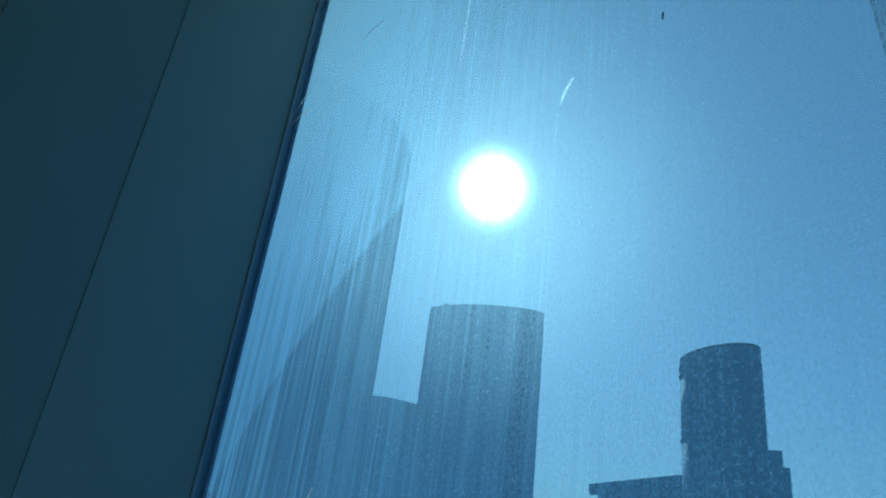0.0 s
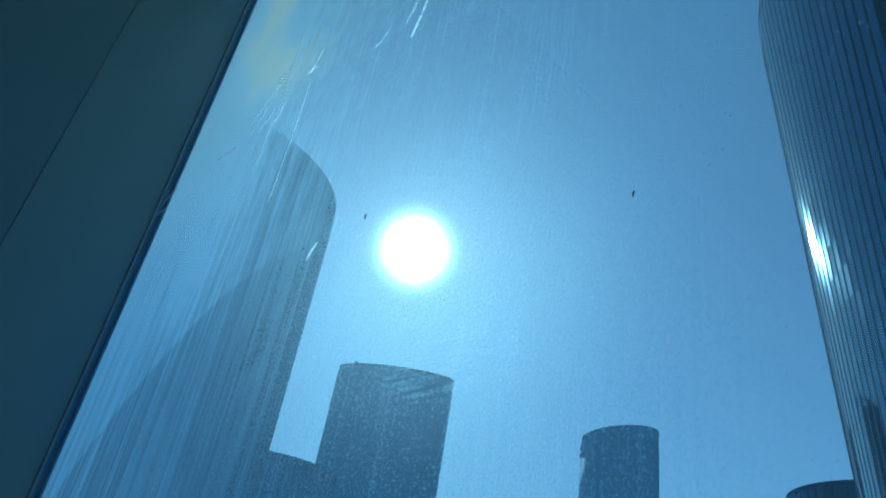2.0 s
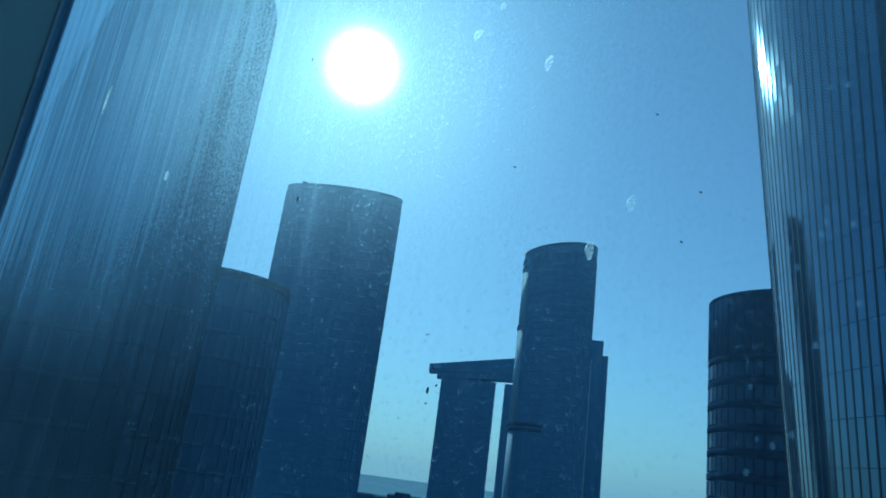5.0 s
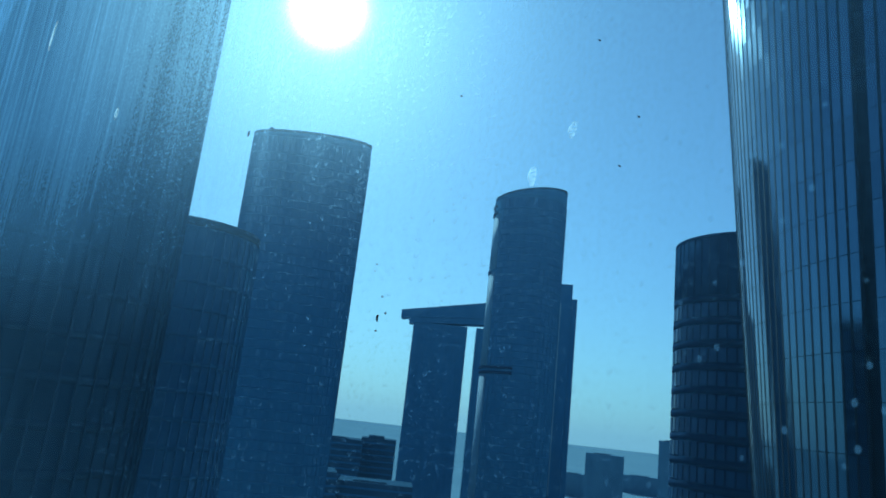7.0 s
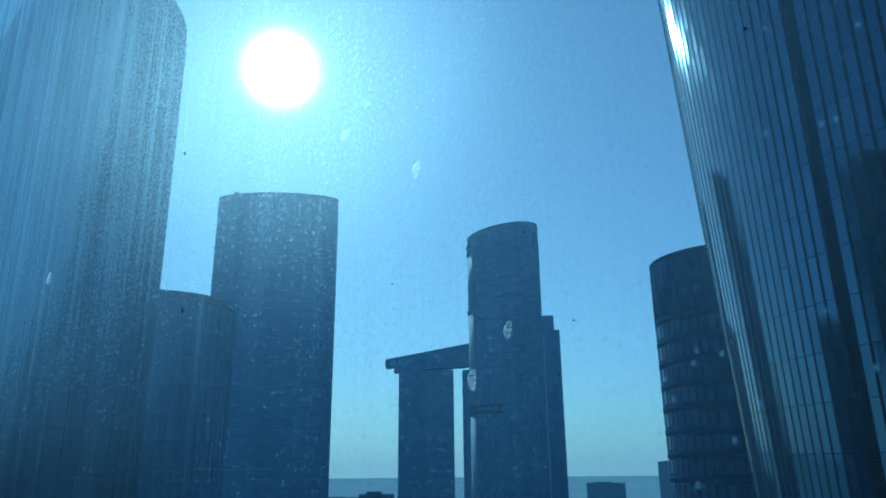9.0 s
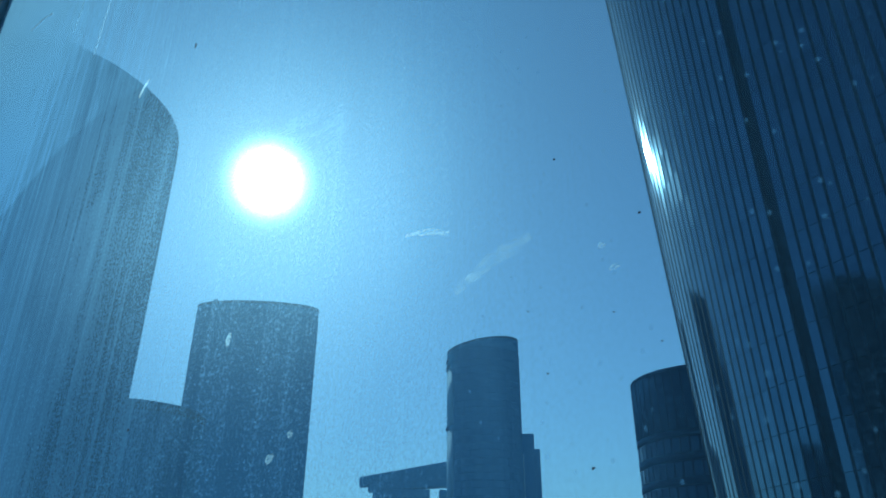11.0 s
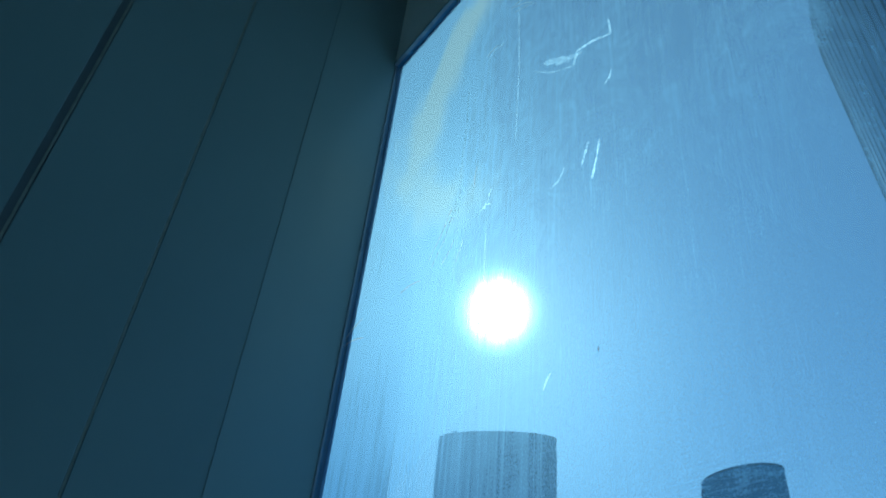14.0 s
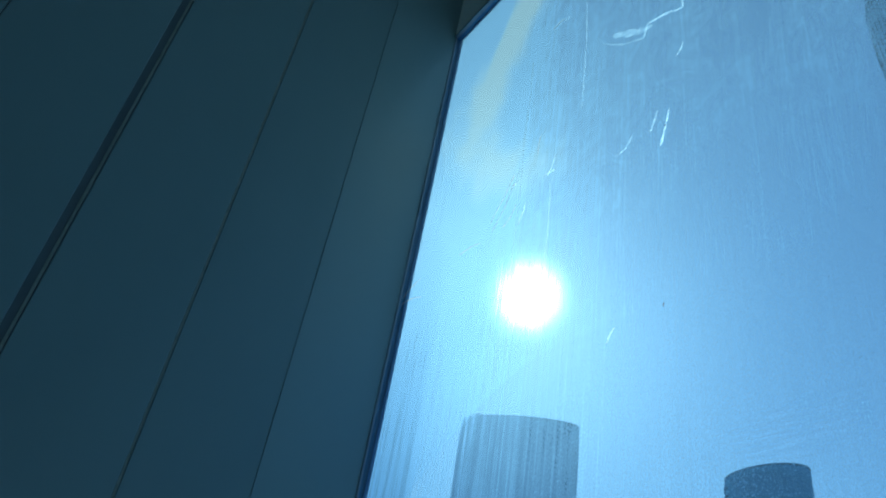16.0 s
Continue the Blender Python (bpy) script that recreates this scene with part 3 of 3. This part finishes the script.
for i, (kind, mx, mz, long, wide, turn) in enumerate(MARKS):
    if kind == "speck":
        long, wide = long * 0.62, wide * 0.55
    blot(kind, M_SPECK if kind == "speck" else M_THICK if kind == "scratch" else M_FAINT if i in (1, 2) else M_CHALK, mx, mz, long, wide, turn, 0.35 if kind == "smear" else 0.6, 0.06 * long, i)



def stroke(name, material, points, width, seed):
    """A thin dried trail along a line of points on the pane, of uneven width."""
    rnd = random.Random(seed)
    pts = []
    for (xa, za), (xb, zb) in zip(points, points[1:]):
        k = max(2, int(math.hypot(xb - xa, zb - za) / 0.006))
        for i in range(k):
            pts.append((xa + (xb - xa) * i / k + rnd.uniform(-0.1, 0.1) * width, za + (zb - za) * i / k + rnd.uniform(-0.1, 0.1) * width))
    pts.append(points[-1])
    bm = bmesh.new()
    rows = []
    for i, (px, pz) in enumerate(pts):
        a, b = pts[max(0, i - 1)], pts[min(len(pts) - 1, i + 1)]
        n = Vector((-(b[1] - a[1]), b[0] - a[0])).normalized() * width / 2 * rnd.uniform(0.45, 1.15) * (0.3 if i in (0, len(pts) - 1) else 1.0)
        rows.append([bm.verts.new((px + n.x * f, y, pz + n.y * f)) for f, y in ((1, 0.2836), (0.6, 0.2829), (-0.6, 0.2829), (-1, 0.2836))])
    for p, q in zip(rows, rows[1:]):
        for j in range(3):
            bm.faces.new((p[j], p[j + 1], q[j + 1], q[j]))
    return part(name, bm, material, window)


STROKES = [
    ("smear", M_FAINT, [(-0.463, 0.841), (-0.425, 0.806), (-0.387, 0.784)], 0.002), ("smear", M_CHALK, [(-0.387, 0.784), (-0.380, 0.806), (-0.353, 0.799), (-0.325, 0.784), (-0.327, 0.814)], 0.0042),
    ("smear", M_FAINT, [(-0.440, 0.838), (-0.400, 0.808), (-0.372, 0.796)], 0.012), ("scratch", M_CHALK, [(-0.338, 0.708), (-0.331, 0.714), (-0.327, 0.724)], 0.003),
    ("scratch", M_CHALK, [(-0.565, 0.660), (-0.553, 0.663), (-0.541, 0.659)], 0.0032), ("scratch", M_CHALK, [(-0.556, 0.657), (-0.549, 0.668), (-0.542, 0.688)], 0.0022),
    ("scratch", M_CHALK, [(-0.363, 0.584), (-0.356, 0.607), (-0.350, 0.632)], 0.0034), ("scratch", M_FAINT, [(-0.378, 0.612), (-0.366, 0.640)], 0.004),
    ("scratch", M_CHALK, [(-0.680, 0.641), (-0.655, 0.672), (-0.634, 0.706)], 0.005), ("scratch", M_CHALK, [(-0.672, 0.622), (-0.648, 0.652), (-0.632, 0.690)], 0.003),
    ("scratch", M_FAINT, [(-0.660, 0.640), (-0.632, 0.680), (-0.622, 0.712)], 0.007), ("scratch", M_CHALK, [(-0.647, 0.615), (-0.630, 0.628), (-0.620, 0.645)], 0.005),
    ("streak", M_FAINT, [(-0.622, 0.940), (-0.617, 0.860), (-0.620, 0.770), (-0.614, 0.660), (-0.616, 0.540)], 0.0022), ("streak", M_FAINT, [(-0.500, 1.100), (-0.502, 1.000), (-0.495, 0.880), (-0.496, 0.740)], 0.0022),
    ("streak", M_FAINT, [(-0.548, 0.640), (-0.545, 0.560), (-0.549, 0.470)], 0.0018), ("scratch", M_CHALK, [(-0.609, 0.606), (-0.603, 0.620), (-0.598, 0.634)], 0.003),
    ("scratch", M_FAINT, [(-0.430, 0.612), (-0.414, 0.614), (-0.404, 0.628)], 0.003), ("scratch", M_FAINT, [(-0.575, 0.964), (-0.560, 0.975), (-0.535, 0.972)], 0.003),
]
for i, (kind, mat, points, wide) in enumerate(STROKES):
    stroke(kind, mat, points, wide, 70 + i)

# ---- the building that the window belongs to ----
host = thing("host_building", "dark clad tower that the window belongs to", "building")
FACE = ((-34, X0 - 0.014, -88, 19.0), (X1, 26, -88, 26.0), (X0 - 0.014, X1, -88, SILL - 0.018), (X0 - 0.014, X1, TOP + 0.018, 23.0))
for x0, x1, z0, z1 in FACE:
    part("facade_panel", box((x0, 0.286, z0), (x1, 0.300, z1)), M_HOST, host)
part("body", box((-34, -22, GROUND), (26, -3.6, 18.5)), M_HOST, host)

# ---- towers ----
def sector(a, b, a0, a1, grow, thick, z0, z1, n=8):
    """A curved strip on an oval shaft between two angles."""
    out, back = [], []
    for i in range(n + 1):
        t = radians(a0 + (a1 - a0) * i / n)
        out.append(((a + grow) * math.cos(t), (b + grow) * math.sin(t)))
        back.append(((a + grow - thick) * math.cos(t), (b + grow - thick) * math.sin(t)))
    ring = out + back[::-1]
    return prism([(x, y, z0) for x, y in ring], [(x, y, z1) for x, y in ring])


RN = 13.14
near_round = tower("round_tower", "tall round glass tower close by, shaded face, rounded roof edge", -72.0, 70, RN, RN, 42.3, 0.0, 3.3, True, 30, crown=1.4, glass=M_TOWER_GLASS, ledge=M_TOWER_BAND)
# Rods added to carry the sun glint along the tower's edge.
limb = radians(-10.9)
for z0, z1 in ((30.0, 41.6), (-14.0, 20.0)):
    bm = prism(oval(0.13, 0.13, z0, n=14), oval(0.13, 0.13, z1, n=14))
    bm.transform(Matrix.Translation(((RN + 0.03) * math.cos(limb), (RN + 0.03) * math.sin(limb), 0)))
    part("glint_rod", bm, M_FIN, near_round, "added aluminium rod standing for the sun glint on the tower's edge")
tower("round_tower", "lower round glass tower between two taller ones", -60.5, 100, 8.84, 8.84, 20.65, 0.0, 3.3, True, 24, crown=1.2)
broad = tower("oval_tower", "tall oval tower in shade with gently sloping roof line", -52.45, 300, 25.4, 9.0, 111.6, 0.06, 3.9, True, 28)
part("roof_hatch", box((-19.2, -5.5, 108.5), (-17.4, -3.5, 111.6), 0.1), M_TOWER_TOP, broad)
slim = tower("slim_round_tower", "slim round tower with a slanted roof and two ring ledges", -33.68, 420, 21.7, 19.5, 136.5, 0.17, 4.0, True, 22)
for z, a1 in ((127.0, 204), (122.5, 206), (86.5, 202), (30.2, 262), (27.4, 262)):
    part("ring_ledge", sector(21.7, 19.5, 172, a1, 0.75, 1.2, z - 0.7, z + 0.7, 14), M_DARK_BAND, slim, "dark ledge partway round the tower")

for z0, z1 in ((-60, 26.4), (31.2, 85.5), (87.6, 121.0)):
    part("side_strip", sector(21.7, 19.5, 181, 216, 0.2, 0.7, z0, z1), M_STRIP, slim, "grey curved strip up the side")

block = thing("stepped_tower", "grey tower block with a stepped roof", "tower", at=facing(-30.1, 470))
part("body", box((-8, -8, GROUND), (2.6, 10, 92.6), 0.4), M_HAZED_GLASS, block)
part("lower_wing", box((2.6, -8, GROUND), (6.0, 10, 83.0), 0.3), M_HAZED_GLASS, block)
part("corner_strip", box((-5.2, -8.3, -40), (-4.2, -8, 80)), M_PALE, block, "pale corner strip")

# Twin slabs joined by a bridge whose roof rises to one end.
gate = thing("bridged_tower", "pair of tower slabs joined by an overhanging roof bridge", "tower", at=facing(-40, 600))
part("left_slab", box((-24.5, 0, GROUND), (21.4, 14, 76), 0.5), M_HAZED_GLASS, gate)
part("right_slab", box((29.3, 0, GROUND), (52, 14, 76), 0.5), M_HAZED_GLASS, gate)


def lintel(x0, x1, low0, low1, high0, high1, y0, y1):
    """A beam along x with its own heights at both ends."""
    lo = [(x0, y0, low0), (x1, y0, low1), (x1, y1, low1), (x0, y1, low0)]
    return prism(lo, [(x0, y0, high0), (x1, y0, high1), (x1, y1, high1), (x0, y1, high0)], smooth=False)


part("bridge", lintel(-28.5, 53, 74.5, 80.5, 80, 88, -1, 15), M_HAZED_GLASS, gate)
part("roof_slab", lintel(-35.7, 54, 78.5, 86, 84.6, 101.5, -2, 16), M_HAZED_BAND, gate, "thick overhanging roof slab")
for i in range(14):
    part("floor_band", box((-24.7, -0.35, 70 - i * 8), (21.6, 0, 70.6 - i * 8)), M_HAZED_BAND, gate)

# Round tower with balconied floors.
RB, FLOOR = 14.6, 4.3
balc = thing("balcony_tower", "round residential tower with floor bands and recessed windows", "tower", at=facing(-16.45, 153))
ZT = 39.0
part("core", prism(oval(RB - 0.2, RB - 0.2, GROUND), oval(RB - 0.2, RB - 0.2, ZT - 12)), M_NAVY_GLASS, balc)
part("crown", prism(oval(RB, RB, ZT - 12), oval(RB, RB, ZT)), M_NAVY_GLASS, balc, "blank glazed crown")
part("parapet", prism(oval(RB, RB, ZT, grow=0.1), oval(RB, RB, ZT + 0.5, grow=0.1)), M_NAVY_GLASS, balc)
band = fin = win = None
for i in range(13):
    z = ZT - 12 - i * FLOOR
    if band is None:
        ob = part("floor_band", prism(oval(RB, RB, -0.6, grow=0.05), oval(RB, RB, 0.6, grow=0.05)), M_DARK_BAND, balc)
        band = ob.data
    else:
        ob = new("floor_band", band)
        ob.parent = balc
    ob.location = (0, 0, z)
    for j in range(16):
        a = radians(188 + j * 7.0)
        if win is None:
            ob = part("window", box((-0.72, -0.12, -1.3), (0.72, 0.12, 1.3), 0.04), M_BLUE_WINDOW, balc)
            win = ob.data
        else:
            ob = new("window", win)
            ob.parent = balc
        ob.location = ((RB - 0.12) * math.cos(a), (RB - 0.12) * math.sin(a), z - FLOOR / 2)
        ob.rotation_euler = (0, 0, a + math.pi / 2)
for j in range(24):
    a = radians(184 + j * 7.0)
    if fin is None:
        ob = part("fin", box((-0.1, -0.08, ZT - 11.2), (0.1, 0.08, ZT - 0.2)), M_DARK_BAND, balc)
        fin = ob.data
    else:
        ob = new("fin", fin)
        ob.parent = balc
    ob.location = (RB * math.cos(a), RB * math.sin(a), 0)
    ob.rotation_euler = (0, 0, a + math.pi / 2)

# Near tower with close upright ribs; its round side leans outwards as it rises.
RC = 37.0
CEN = heading(8.4, 0, 88)
BACK = math.atan2(-CEN.y, -CEN.x)
SIDE = Vector((math.cos(radians(9)), -math.sin(radians(9)), 0))
Z0, Z1, STOREY, STEP = -50.0, 90.0, 3.6, 1.6
rib_tower = thing("ribbed_tower", "near curved glass tower with close dark upright ribs and sun glint", "tower", at=Matrix.Translation(CEN))


def skin(psi, z, out=0.0):
    """A point of the ribbed skin: psi degrees left of the side that faces the window."""
    r = RC + out
    if z > 86:
        r -= 0.02 * (z - 86) ** 2
    a = BACK - radians(psi)
    return Vector((r * math.cos(a), r * math.sin(a), z)) - SIDE * 0.072 * z * min(1.0, max(0.0, (psi - 20) / 36))


def shell(psis, zs, out, thick, bm=None):
    """A curved slab on the skin with thickness."""
    bm = bm or bmesh.new()
    g = [[(bm.verts.new(skin(p, z, out)), bm.verts.new(skin(p, z, out - thick))) for z in zs] for p in psis]
    for i in range(len(psis) - 1):
        for j in range(len(zs) - 1):
            a, b, c, d = g[i][j], g[i + 1][j], g[i + 1][j + 1], g[i][j + 1]
            bm.faces.new((a[0], d[0], c[0], b[0])).smooth = len(psis) > 2
            bm.faces.new((a[1], b[1], c[1], d[1]))
    for i in range(len(psis) - 1):
        a, b, c, d = g[i][0], g[i + 1][0], g[i + 1][-1], g[i][-1]
        bm.faces.new((a[0], b[0], b[1], a[1]))
        bm.faces.new((d[0], d[1], c[1], c[0]))
    for j in range(len(zs) - 1):
        a, b, c, d = g[0][j], g[0][j + 1], g[-1][j + 1], g[-1][j]
        bm.faces.new((a[0], a[1], b[1], b[0]))
        bm.faces.new((d[0], c[0], c[1], d[1]))
    return bm


ZS = [Z0 + (Z1 + 18 - Z0) * i / 40 for i in range(41)]
part("core", shell([90 - 5 * i for i in range(37)], ZS, -0.35, 1.0), M_MULLION, rib_tower, "dark structure behind the panes")
PSIS = [76 - STEP * i for i in range(60)]
GAP = 30
for i, p in enumerate(PSIS):
    part("rib", shell([p + 0.13, p - 0.13], ZS, 0.03, 0.25), M_MULLION, rib_tower)
floors = int((Z1 + 16 - Z0) / STOREY)
rest = bmesh.new()
for i in range(len(PSIS) - 1):
    if i == GAP:
        continue
    for k in range(floors):
        z = Z0 + k * STOREY
        span = [PSIS[i] - 0.2, PSIS[i + 1] + 0.2]
        if 18 <= i < GAP - 1 and 9 <= k < 34:
            part("pane", shell(span, [z + 0.025, z + STOREY - 0.025], 0.0, 0.12), M_RIB_GLASS, rib_tower)
        else:
            shell(span, [z + 0.025, z + STOREY - 0.025], 0.0, 0.12, rest)
tagged(part("far_panes", rest, M_RIB_REST, rib_tower, "dark glass panes between the ribs"), kind="stuff")

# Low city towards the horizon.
def city_block(name, label, az0, az1, d, top, mat=M_HAZED_GREY, step=0.0):
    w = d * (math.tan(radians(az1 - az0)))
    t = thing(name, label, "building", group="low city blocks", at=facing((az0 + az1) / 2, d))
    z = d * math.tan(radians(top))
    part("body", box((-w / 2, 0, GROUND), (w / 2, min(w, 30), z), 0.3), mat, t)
    part("roof_plant", box((-w * 0.3, 3, z), (w * 0.15, min(w, 30) * 0.6, z + max(0.8, step)), 0.2), M_ROOF, t)
    for i in range(min(10, int((z - GROUND) / 9)) if d < 600 else 0):
        part("floor_band", box((-w / 2 - 0.2, -0.25, z - 4 - i * 4.2), (w / 2 + 0.2, 0, z - 2.8 - i * 4.2)), M_HAZED_BAND, t)
    return t


city_block("distant_block", "low grey block, haze put into its colour", -28.0, -25.15, 900, -1.45)
city_block("distant_tower", "slim grey tower, haze put into its colour", -22.7, -20.5, 800, 0.05)
city_block("distant_block", "broad dark low building beyond the towers", -48.5, -45.2, 520, -2.45, M_ROOF)
city_block("distant_block", "broad dark low building beyond the towers", -45.3, -42.6, 540, -2.2, M_ROOF, 2.0)
city_block("distant_block", "dark flat-roofed building below the towers", -54.5, -46.8, 420, -5.0, M_ROOF)
city_block("distant_block", "dark flat-roofed building below the towers", -46.7, -40.9, 430, -5.5, M_ROOF)
city_block("distant_block", "low buildings near the horizon, paled in colour for haze", -30.0, -27.4, 1100, -3.1)
city_block("distant_block", "low buildings near the horizon, paled in colour for haze", -25.3, -22.2, 1300, -2.7)
